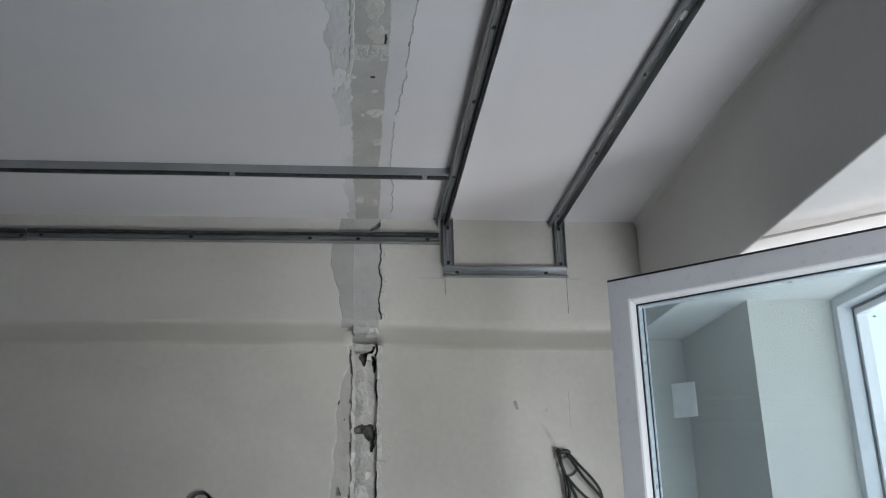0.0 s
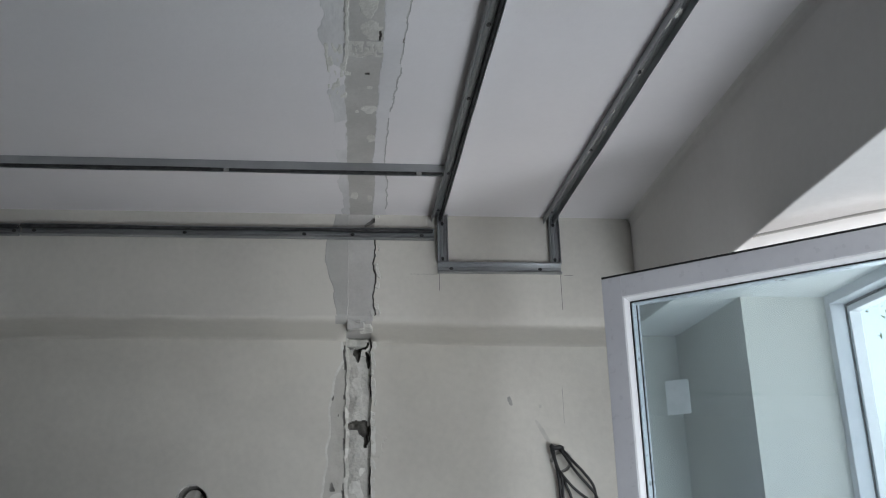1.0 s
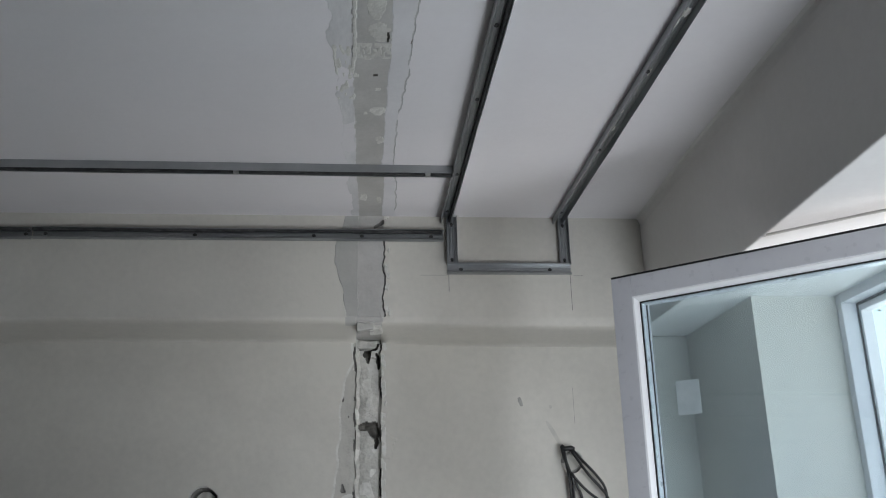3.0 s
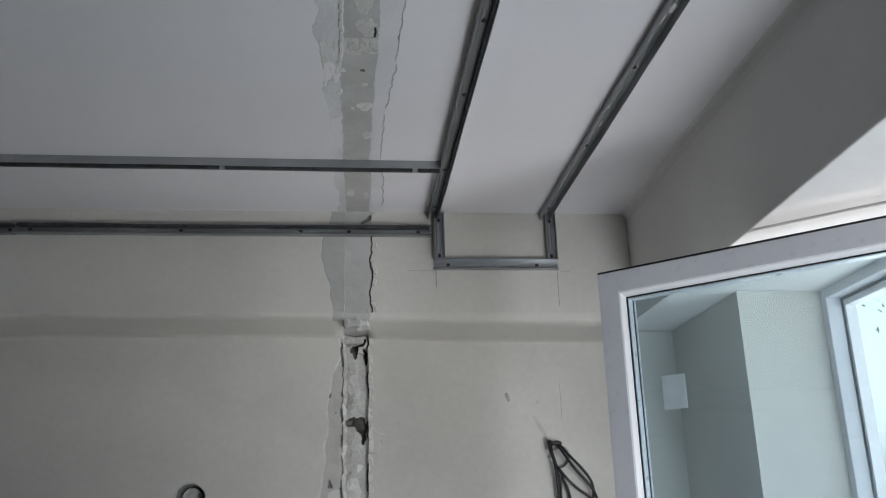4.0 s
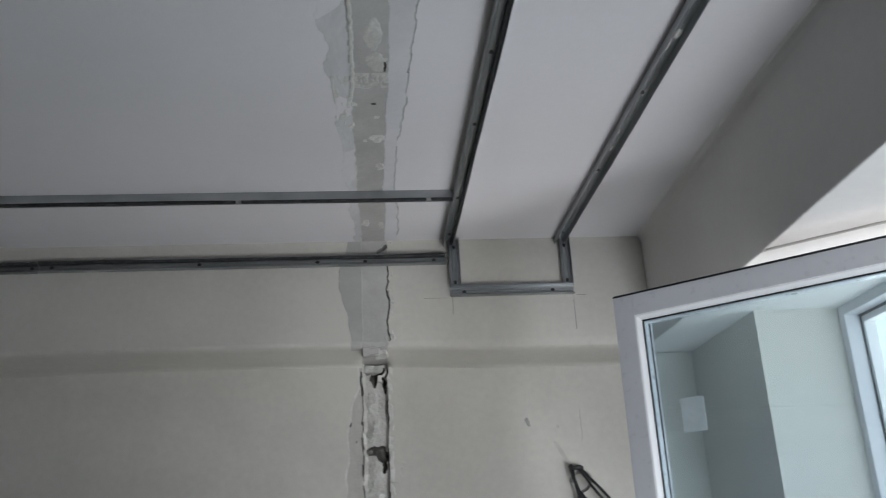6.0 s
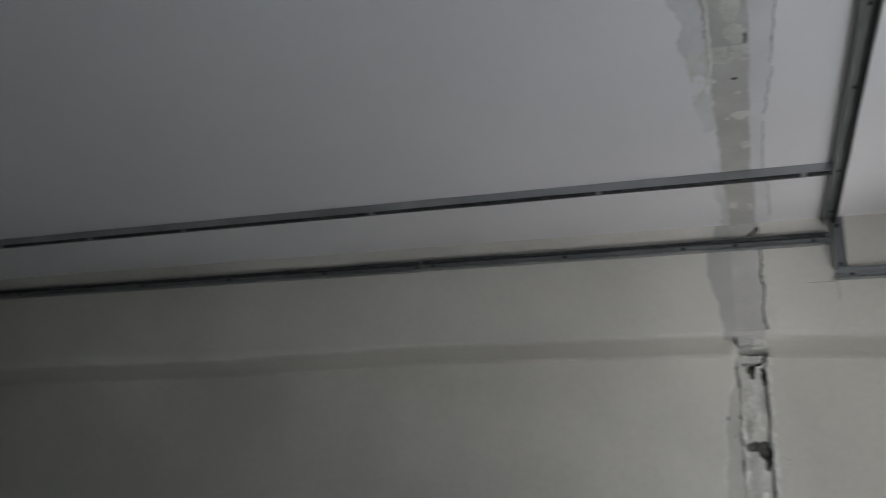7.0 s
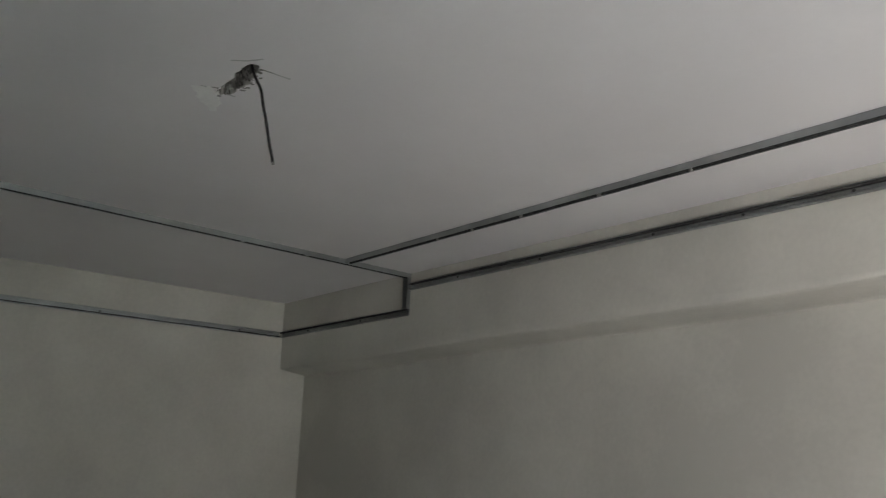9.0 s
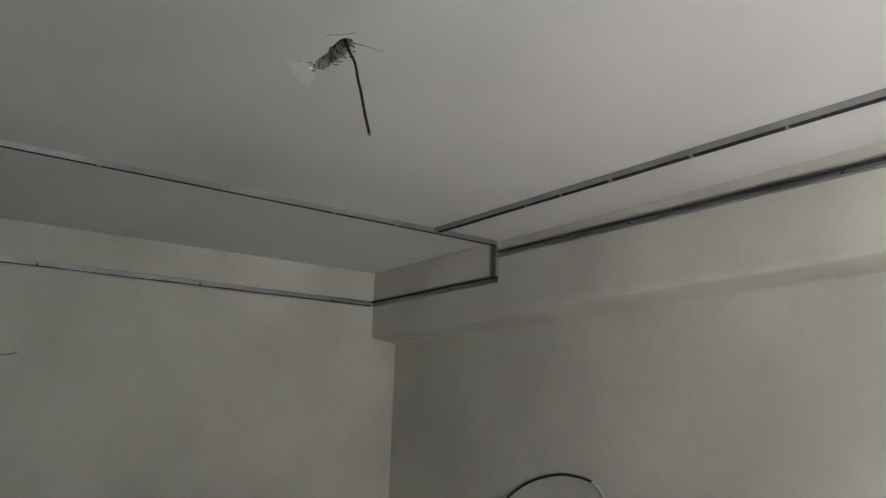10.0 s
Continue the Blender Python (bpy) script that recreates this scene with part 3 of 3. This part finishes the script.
def casement(width, z0, z1, rail, bead):
    """A leaf from its hinge (x = 0) to its free edge (x = width); y = 0 is its room face, y > 0 outwards."""
    leaf = new("casement_leaf")
    t = 0.058
    edge = rail - bead
    for name, x0, x1, a, b in (("stile", 0, edge, z0, z1), ("stile", width - edge, width, z0, z1), ("rail", edge, width - edge, z1 - edge, z1), ("rail", edge, width - edge, z0, z0 + edge)):
        part(name, boxes((x0, x1, 0, t, a, b), bevel=0.0008), PVC_SHADED, leaf)
    lo, hi = (edge, z0 + edge), (width - edge, z1 - edge)
    for i in range(4):       # sloped beads, mitred at the corners
        outer = [lo, (hi[0], lo[1]), hi, (lo[0], hi[1])]
        inner = [(rail, z0 + rail), (width - rail, z0 + rail), (width - rail, z1 - rail), (rail, z1 - rail)]
        bm = bmesh.new()
        ends = []
        for k in (i, (i + 1) % 4):
            (ox, oz), (ix, iz) = outer[k], inner[k]
            ends.append([bm.verts.new(v) for v in ((ox, 0.0006, oz), (ox + 0.25 * (ix - ox), 0.0012, oz + 0.25 * (iz - oz)), (ix, 0.0112, iz), (ix, 0.0118, iz), (ox, 0.0118, oz))])
        for j in range(5):
            bm.faces.new((ends[0][j], ends[0][(j + 1) % 5], ends[1][(j + 1) % 5], ends[1][j]))
        bm.faces.new(ends[0][::-1])
        bm.faces.new(ends[1])
        part("glazing_bead", bm, PVC, leaf, "narrow sloped white bead")
    g = 0.0022
    for x0, x1, a, b in ((rail, rail + g, z0 + rail, z1 - rail), (width - rail - g, width - rail, z0 + rail, z1 - rail), (rail + g, width - rail - g, z1 - rail - g, z1 - rail), (rail + g, width - rail - g, z0 + rail, z0 + rail + g)):
        part("glazing_gasket", boxes((x0, x1, 0.0095, 0.0117, a, b)), RUBBER, leaf, "black glazing gasket")
    # the last, bright bar is the spacer's reflection built as a solid line
    for name, mat, d0, d1, y0, y1, tag in (("spacer_bar", SPACER, -0.009, 0.0020, 0.0165, 0.0375, "dull aluminium spacer between the panes"), ("pane_seal", RUBBER, 0.0021, 0.0040, 0.0330, 0.0375, "dark sealant line at the edge of the panes"), ("reflection_line", SPACER, 0.0041, 0.0062, 0.0345, 0.0375, "bright line for the spacer's reflection in the panes")):
        for x0, x1 in ((rail + d0, rail + d1), (width - rail - d1, width - rail - d0)):
            part(name, boxes((x0, x1, y0, y1, z0 + rail, z1 - rail)), mat, leaf, tag)
    part("spacer_bar", boxes((rail - 0.009, width - rail + 0.009, 0.0165, 0.0375, z1 - rail - 0.003, z1 - rail + 0.009)), SPACER, leaf, "dull aluminium spacer between the panes")
    for y in (0.012, 0.038):  # two panes
        pane = part("glass_pane", boxes((rail - 0.010, width - rail + 0.010, y, y + 0.004, z0 + rail - 0.010, z1 - rail + 0.010)), GLASS, leaf)
        pane.visible_shadow = False
    part("edge_seal", boxes((0.0, width, 0.001, 0.007, z1 + 0.0002, z1 + 0.0042)), RUBBER, leaf, "black rubber seal")
    part("edge_seal", boxes((width + 0.0002, width + 0.003, t - 0.012, t - 0.006, z0, z1)), RUBBER, leaf, "black rubber seal")
    return leaf


LW = 0.775
open_leaf = casement(LW, fz0 + 0.03, 2.178, 0.052, 0.011)
open_leaf.name = "open_leaf"
open_leaf.parent = window
open_leaf.matrix_basis = Matrix.Translation((0.870, 1.1085, 0)) @ Matrix(((-0.751, 0.660, 0, 0), (0.660, 0.751, 0, 0), (0, 0, 1, 0), (0, 0, 0, 1)))
open_leaf["label"] = "open white casement leaf swung into the room"
part("sticker", boxes((LW - 0.150, LW - 0.106, 0.0105, 0.0118, 1.904, 1.966)), STICKER, open_leaf, "pale square sticker on the pane")

shut = casement(ym - WY0 - 0.05, fz0 + 0.03, fz1 - 0.04, 0.07, 0.015)
shut.name = "shut_leaf"
shut.parent = window
shut.matrix_basis = Matrix.Translation((XF - 0.02, WY0 + 0.03, 0)) @ Matrix(((0, 1, 0, 0), (1, 0, 0, 0), (0, 0, 1, 0), (0, 0, 0, 1)))

# ---- metal tracks ----
WEB, FL, TH = 0.0275, 0.0185, 0.0013


def track_mesh(length, seed, web=WEB):
    """A U channel along x: its web lies on z = 0, its flanges stand out along +z; two ribs are rolled into the web."""
    h = web / 2
    prof = [(-h, 0), (h, 0), (h, FL), (h - TH, FL), (h - TH, TH), (h * 0.5, TH), (h * 0.4, TH + 0.0018), (h * 0.25, TH + 0.0018), (h * 0.15, TH),
            (-h * 0.15, TH), (-h * 0.25, TH + 0.0018), (-h * 0.4, TH + 0.0018), (-h * 0.5, TH), (-h + TH, TH), (-h + TH, FL), (-h, FL)]
    bm = bmesh.new()
    n = max(2, round(length / 0.04))
    rows = []
    for i in range(n + 1):
        x = length * i / n
        row = []
        for y, z in prof:
            lean = (z / FL) ** 2
            dy = 0.0014 * lean * (nz(x, y * 30, 2.5, seed) + 0.6 * nz(x, y * 30, 11, seed + 3))
            row.append(bm.verts.new((x, y + dy, z + 0.0008 * lean * nz(x, y * 20, 7, seed + 5))))
        rows.append(row)
    for a, b in zip(rows, rows[1:]):
        for j in range(len(prof)):
            k = (j + 1) % len(prof)
            bm.faces.new((a[j], a[k], b[k], b[j]))
    for row, flip in ((rows[0], 1), (rows[-1], -1)):
        quads = ((0, 1, 4, 13), (1, 2, 3, 4), (0, 13, 14, 15))
        for q in quads:
            bm.faces.new([row[i] for i in q][::flip])
    return bm


def screw_head(x, y):
    bm = bmesh.new()
    bmesh.ops.create_cone(bm, cap_ends=True, segments=12, radius1=0.0056, radius2=0.0036, depth=0.003, matrix=Matrix.Translation((x, y, TH + 0.0016)))
    box(bm, x - 0.0026, x + 0.0026, y - 0.0006, y + 0.0006, TH + 0.003, TH + 0.0036)
    return bm


def flange_strip_mesh(length, side, seed):
    """A dark strip along the inside of one flange, thinner here and there."""
    bm = bmesh.new()
    n = max(2, round(length / 0.03))
    rows = []
    for i in range(n + 1):
        x = length * i / n
        t = 0.0045 + 0.0016 * nz(x, 0, 6, seed) + 0.001 * nz(x, 0, 30, seed)
        y0, y1 = side * (WEB / 2 - TH - 0.0012), side * (WEB / 2 - TH - 0.0012 - t)
        top = FL - 0.0015 + 0.0012 * nz(x, 0, 9, seed + 2)
        rows.append([bm.verts.new((x, y, z)) for y, z in ((y0, TH + 0.0005), (y1, TH + 0.0005), (y1, top - 0.002), (y0, top))])
    for a, b in zip(rows, rows[1:]):
        for j in range(4):
            bm.faces.new((a[j], a[(j + 1) % 4], b[(j + 1) % 4], b[j]))
    bm.faces.new(rows[0])
    bm.faces.new(rows[-1][::-1])
    return bm


def track(m, length, label, screws=(), plugs=(), seed=1.0, strip_side=0, group="metal tracks"):
    ob = thing("metal_track", m, label=label, category="metal track", group=group)
    part("channel", track_mesh(length, seed), STEEL, ob)
    if strip_side:
        part("flange_strip", flange_strip_mesh(length - 0.004, strip_side, seed), STRIP_BLACK, ob, "dark strip inside the flange")
    for s in screws:
        part("screw", screw_head(s, 0.0), SCREW, ob, "dark screw head")
    for s in plugs:
        part("fixing_tab", boxes((s - 0.009, s + 0.009, WEB / 2 - 0.0075, WEB / 2 - TH - 0.0003, TH, FL - 0.002), bevel=0.001), PLUG, ob, "pale fixing tab")
    return ob


def axes(o, x, z):
    """A pose at o whose x axis runs along x and whose z axis points along z."""
    x, z = Vector(x), Vector(z)
    y = z.cross(x)
    return Matrix((( x.x, y.x, z.x, o[0]), (x.y, y.y, z.y, o[1]), (x.z, y.z, z.z, o[2]), (0, 0, 0, 1)))


ROOM = (0, -1, 0)
DOWN = (0, 0, -1)
G = 0.0006
ZA = 2.461          # wall track
YC = 1.869          # ceiling track parallel to the wall
XC, XD = 0.0215, 0.326   # the two ceiling tracks by the window
XH = -3.247         # ceiling track on the far side
ZG = 2.372          # low wall tracks
on_wall = "galvanised steel track screwed along the beam under the ceiling"
on_ceiling = "galvanised steel track fixed to the ceiling"
track(axes((XH + 0.02, YB - G, ZA), (1, 0, 0), ROOM), 2.185, on_wall, screws=(0.3, 0.75, 1.244, 1.56, 1.881, 2.17), seed=2, strip_side=1)
track(axes((-1.038, YB - G - 0.0016, ZA + 0.001), (1, 0, 0), ROOM), 1.052, on_wall, screws=(0.03, 0.404, 0.71, 0.836, 1.019), seed=5, strip_side=1)
track(axes((XH + 0.02, YC, H - G), (1, 0, 0), DOWN), 3.235, on_ceiling, plugs=(), seed=7, strip_side=-1)
track(axes((XC, YB, H - G), (0, -1, 0), DOWN), 4.9, on_ceiling, screws=(0.05, 0.30, 0.676, 0.94, 1.4, 1.9, 2.4, 3.0), seed=9, strip_side=-1)
dirty = track(axes((XD, YB, H - G), (0, -1, 0), DOWN), 4.9, on_ceiling, screws=(0.05, 0.45, 0.80, 1.4, 2.0, 2.6), seed=11)
short = "short upright of galvanised steel track on the beam"
track(axes((XC + 0.0145, YB - G, ZG + 0.015), (0, 0, 1), ROOM), H - ZG - 0.016, short, screws=(0.012, 0.11), seed=13)
track(axes((XD + 0.012, YB - G, ZG + 0.015), (0, 0, 1), ROOM), H - ZG - 0.016, short, screws=(0.012, 0.11), seed=15)
lowt = "galvanised steel track marking the bottom of the boxing"
track(axes((XC + 0.001, YB - G, ZG), (1, 0, 0), ROOM), XD - XC + 0.026, lowt, screws=(0.036, 0.274), seed=17)
track(axes((XH, YB, H - G), (0.0488, -0.9988, 0), DOWN), 4.9, on_ceiling, screws=(0.3, 0.8), seed=19, strip_side=1)
track(axes((XH, YB - G, ZG - 0.002), (0, 0, 1), ROOM), H - ZG, short, screws=(0.02, 0.12), seed=21)
track(axes((XL + 0.002, YB - G, ZG - 0.016), (1, 0, 0), ROOM), XH - XL + 0.012, lowt, screws=(0.25, 0.7), seed=23, strip_side=1)
track(axes((XL + G, YB - 0.021, ZG - 0.018), (0, -0.99999, -0.0042), (1, 0, 0)), 4.9, "galvanised steel track screwed along the side wall", screws=(0.22, 0.9, 1.6), seed=25, strip_side=1)
for i, (sx, sy, rx, ry) in enumerate(((0.995, -0.004, 0.016, 0.006), (1.010, 0.006, 0.010, 0.003), (0.965, 0.002, 0.018, 0.002), (0.640, 0.003, 0.009, 0.003), (0.560, -0.002, 0.012, 0.002), (0.440, 0.002, 0.010, 0.002), (0.80, -0.004, 0.020, 0.0015))):
    bm = bmesh.new()
    rim = [(sx + rx * f * math.cos(a), sy + ry * f * math.sin(a)) for a, f in ((q * math.pi / 9, 1 + 0.55 * noise.noise(Vector((q * 0.8, i * 3.1, 2)))) for q in range(18))]
    low_rim, top_rim = [bm.verts.new((x, y, TH + 0.0001)) for x, y in rim], [bm.verts.new((sx + (x - sx) * 0.8, sy + (y - sy) * 0.8, TH + 0.0022)) for x, y in rim]
    for q in range(18):
        bm.faces.new((low_rim[q], low_rim[(q + 1) % 18], top_rim[(q + 1) % 18], top_rim[q]))
    bm.faces.new(top_rim)
    part("plaster_splash", bm, LUMP, dirty, "dried plaster splash on the steel")
for x, size in ((-2.662, 0.003), (-2.478, 0.004), (-2.246, 0.006), (-1.926, 0.006), (-1.615, 0.004), (-1.06, 0.006), (-0.489, 0.006), (-0.05, 0.006)):
    tab = thing("fixing_clip", None, label="small pale fixing clip in the ceiling track", category="clip", group="fixing clips")
    part("clip", boxes((x - size, x + size, YC + 0.003, YC + 0.0120, H - FL - 0.001, H - 0.003), bevel=0.001), PLUG, tab)
for y in (0.548, 1.406, 1.688):
    x = XH + 0.0489 * (YB - y)
    tab = thing("fixing_clip", None, label="small pale fixing clip in the far ceiling track", category="clip", group="fixing clips")
    part("clip", boxes((x - 0.012, x - 0.003, y - 0.006, y + 0.006, H - FL - 0.001, H - 0.003), bevel=0.001), PLUG, tab)

# ---- cables ----
cable = thing("ceiling_cable", label="black lamp cable hanging from a torn hole in the ceiling", category="cable")
part("sheath", tube(bmesh.new(), [(-1.918, 0.757, H + 0.02), (-1.909, 0.757, H + 0.003), (-1.897, 0.757, H - 0.016), (-1.881, 0.757, H - 0.037), (-1.864, 0.757, H - 0.057), (-1.853, 0.757, H - 0.077), (-1.844, 0.757, H - 0.101), (-1.827, 0.757, H - 0.136), (-1.814, 0.757, H - 0.167), (-1.800, 0.757, H - 0.200), (-1.787, 0.757, H - 0.226), (-1.781, 0.757, H - 0.240)], 0.0031), CABLE, cable, smooth=True)
part("cut_end", tube(bmesh.new(), [(-1.7811, 0.757, H - 0.2398), (-1.779, 0.757, H - 0.2445)], 0.0026, steps=2), SCUFF, cable, "dull grey cut end")

bundle = thing("cable_bundle", label="bundle of black electric cables looped out of a wall hole", category="cable")
yb = YW - 0.012
for pts in ([(0.345, YW + 0.02, 1.918), (0.329, yb - 0.006, 1.918), (0.330, yb - 0.012, 1.898), (0.338, yb - 0.014, 1.868), (0.344, yb - 0.010, 1.822), (0.350, yb, 1.72), (0.36, yb, 1.55)],
            [(0.347, YW + 0.02, 1.915), (0.334, yb - 0.004, 1.914), (0.335, yb - 0.016, 1.885), (0.345, yb - 0.016, 1.854), (0.361, yb - 0.010, 1.822), (0.378, yb, 1.77), (0.385, yb, 1.60)],
            [(0.343, YW + 0.02, 1.912), (0.331, yb - 0.010, 1.908), (0.337, yb - 0.018, 1.872), (0.349, yb - 0.018, 1.838), (0.352, yb - 0.006, 1.78), (0.345, yb, 1.62)],
            [(0.356, YW + 0.02, 1.918), (0.355, yb, 1.917), (0.379, yb - 0.016, 1.885), (0.409, yb - 0.02, 1.851), (0.432, yb - 0.018, 1.818), (0.437, yb - 0.012, 1.782), (0.425, yb - 0.006, 1.735), (0.40, yb, 1.70)],
            [(0.353, YW + 0.02, 1.915), (0.352, yb - 0.006, 1.913), (0.376, yb - 0.026, 1.868), (0.397, yb - 0.028, 1.840), (0.419, yb - 0.026, 1.816), (0.437, yb - 0.020, 1.793), (0.448, yb - 0.010, 1.755), (0.44, yb, 1.69)],
            [(0.338, yb - 0.004, 1.870), (0.348, yb - 0.022, 1.850), (0.368, yb - 0.024, 1.824), (0.390, yb - 0.022, 1.803), (0.412, yb - 0.020, 1.787), (0.432, yb - 0.012, 1.774)]):
    part("cable", tube(bmesh.new(), pts, 0.0037), CABLE, bundle, smooth=True)
part("stub", tube(bmesh.new(), [(0.326, yb - 0.008, 1.924), (0.335, yb - 0.012, 1.917), (0.350, yb - 0.012, 1.919), (0.359, yb - 0.008, 1.916)], 0.0058), CABLE, bundle, "dark taped cable ends", smooth=True)

loop = thing("cable_loop", label="black cable bowed out from the wall in a loose arc", category="cable")
yl = YW - 0.02
part("sheath", tube(bmesh.new(), [(-3.37, YW + 0.01, 1.30), (-3.355, yl, 1.38), (-3.303, yl, 1.459), (-3.166, yl, 1.531), (-2.995, yl, 1.570), (-2.87, yl, 1.567), (-2.801, yl, 1.554)], 0.0055), CABLE, loop, smooth=True)
part("bare_end", tube(bmesh.new(), [(-2.804, yl, 1.555), (-2.768, yl, 1.535), (-2.742, yl, 1.503), (-2.725, yl, 1.45), (-2.735, YW + 0.01, 1.37)], 0.0048), GREYCABLE, loop, "pale grey stripped end", smooth=True)

stub = thing("wire_stub", label="short dull grey wire end poking out of the side wall", category="wire")
part("wire", tube(bmesh.new(), [(XL - 0.01, 0.45, 1.962), (XL + 0.015, 0.48, 1.960), (XL + 0.02, 0.52, 1.966), (XL + 0.024, 0.545, 1.975)], 0.0032, steps=5), SCUFF, stub, smooth=True)

# a scrap of plastic film round a ceiling fixing
bm = bmesh.new()
bmesh.ops.create_icosphere(bm, subdivisions=4, radius=0.055)
for v in bm.verts:
    q = v.co.normalized()
    f = 1 + 0.45 * noise.noise(q * 2.3) + 0.22 * noise.noise(q * 6) + 0.08 * noise.noise(q * 14)
    v.co = Vector((q.x * 0.052 * f, q.y * 0.040 * f, min(q.z * 0.028 * f, 0.012)))
film = mesh_object("plastic_wrap", bm, FILM, smooth=True)
film.matrix_world = Matrix.Translation((-1.266, 0.804, H - 0.0125))
tagged(film, "crumpled bluish plastic film wrapped round a ceiling fixing", "plastic wrap")

# ---- pencil marks, scuffs and painted cable shade ----
def pencil(x0, x1, z0, z1):
    part("pencil_line", boxes((x0, x1, YB - 0.0004, YB + 0.0004, z0, z1)), PENCIL, beam_n)


pencil(0.0255, 0.0268, 2.312, 2.357)
pencil(0.3505, 0.3518, 2.262, 2.357)
pencil(0.36, 0.385, 2.3562, 2.3570)
pencil(-0.05, 0.02, 2.3562, 2.3568)
part("pencil_line", boxes((0.3717, 0.3723, YW - 0.0004, YW + 0.0004, 1.985, 2.08)), PENCIL, wall_n)


def scuff(cx, cz, rx, rz, tilt, seed, mat=SCUFF, label="grey scuff on the putty"):
    bm = bmesh.new()
    n = 22
    ring = []
    for i in range(n):
        a = 2 * math.pi * i / n
        f = 1 + 0.35 * noise.noise(Vector((math.cos(a) * 2, math.sin(a) * 2, seed)))
        u, w = rx * f * math.cos(a), rz * f * math.sin(a)
        ring.append(bm.verts.new((cx + u * math.cos(tilt) - w * math.sin(tilt), YW - 0.0006, cz + u * math.sin(tilt) + w * math.cos(tilt))))
    bm.faces.new(ring)
    part("wall_mark", bm, mat, wall_n, label)


scuff(0.226, 2.044, 0.0055, 0.013, 0.35, 1)

SMUDGE_SHADE = mottled("faint_smudge_and_shade", (0.46, 0.447, 0.41), (0.56, 0.54, 0.495), coarse=40, fine=200)
# the long patch paints the cables' soft shadow on the wall
scuff(0.314, 1.958, 0.006, 0.040, 0.52, 5, SMUDGE_SHADE, "faint grey smudge and painted cable shade on the putty")
scuff(0.308, 2.030, 0.004, 0.005, 0.2, 2, SMUDGE_SHADE, "faint grey smudge and painted cable shade on the putty")

# ---- outside ----
tagged(mesh_object("ground", boxes((1.06, 1500, -1500, 1500, -4.2, -4.0)), PAVING), "pale concrete yard below the window", "ground", kind="structure")


def tree(x, y, height, spread, seed):
    """A trunk, limbs and a loose crown of small leaf clumps."""
    rng = random.Random(seed)
    ob = thing("tree", pose(x, y, -4.0), label="leafy green tree in the yard outside the window", category="tree")
    bm = tube(bmesh.new(), [(0, 0, -0.1), (0.08, 0.03, height * 0.3), (-0.05, 0.1, height * 0.6), (0.1, 0.05, height * 0.9)], 0.20, sides=10, taper=0.25)
    tips = []
    for i in range(14):
        a, z = i * 2.4 + rng.random(), height * (0.32 + 0.04 * i)
        reach = spread * (1.0 - 0.4 * i / 14) * rng.uniform(0.7, 1.0)
        tip = Vector((math.cos(a) * reach, math.sin(a) * reach, z + reach * 0.6))
        tube(bm, [(0.02, 0.05, z), tuple(tip * 0.5 + Vector((0, 0, z * 0.45))), tuple(tip)], 0.06, sides=6, steps=5, taper=0.3)
        tips += [tip, tip * 0.72 + Vector((0, 0, z * 0.28))]
    part("trunk", bm, BARK, ob)
    verts, faces = [], []
    for tip in tips:
        for _ in range(480):
            c = tip + Vector((rng.gauss(0, 0.42), rng.gauss(0, 0.42), rng.gauss(0, 0.36)))
            turn = Euler((rng.uniform(0, 6.3), rng.uniform(0, 6.3), rng.uniform(0, 6.3))).to_matrix()
            w = rng.uniform(0.035, 0.07)
            k = len(verts)
            verts += [c + turn @ Vector(q) * w for q in ((-1, 0, 0), (0, -0.5, 0.1), (1, 0, 0), (0, 0.5, 0.1))]
            faces.append((k, k + 1, k + 2, k + 3))
    me = bpy.data.meshes.new("crown")
    me.from_pydata(verts, [], faces)
    me.materials.append(LEAF)
    crown = new("crown", me)
    crown.parent = ob


tree(9.73, 11.0, 10.3, 2.2, 4)
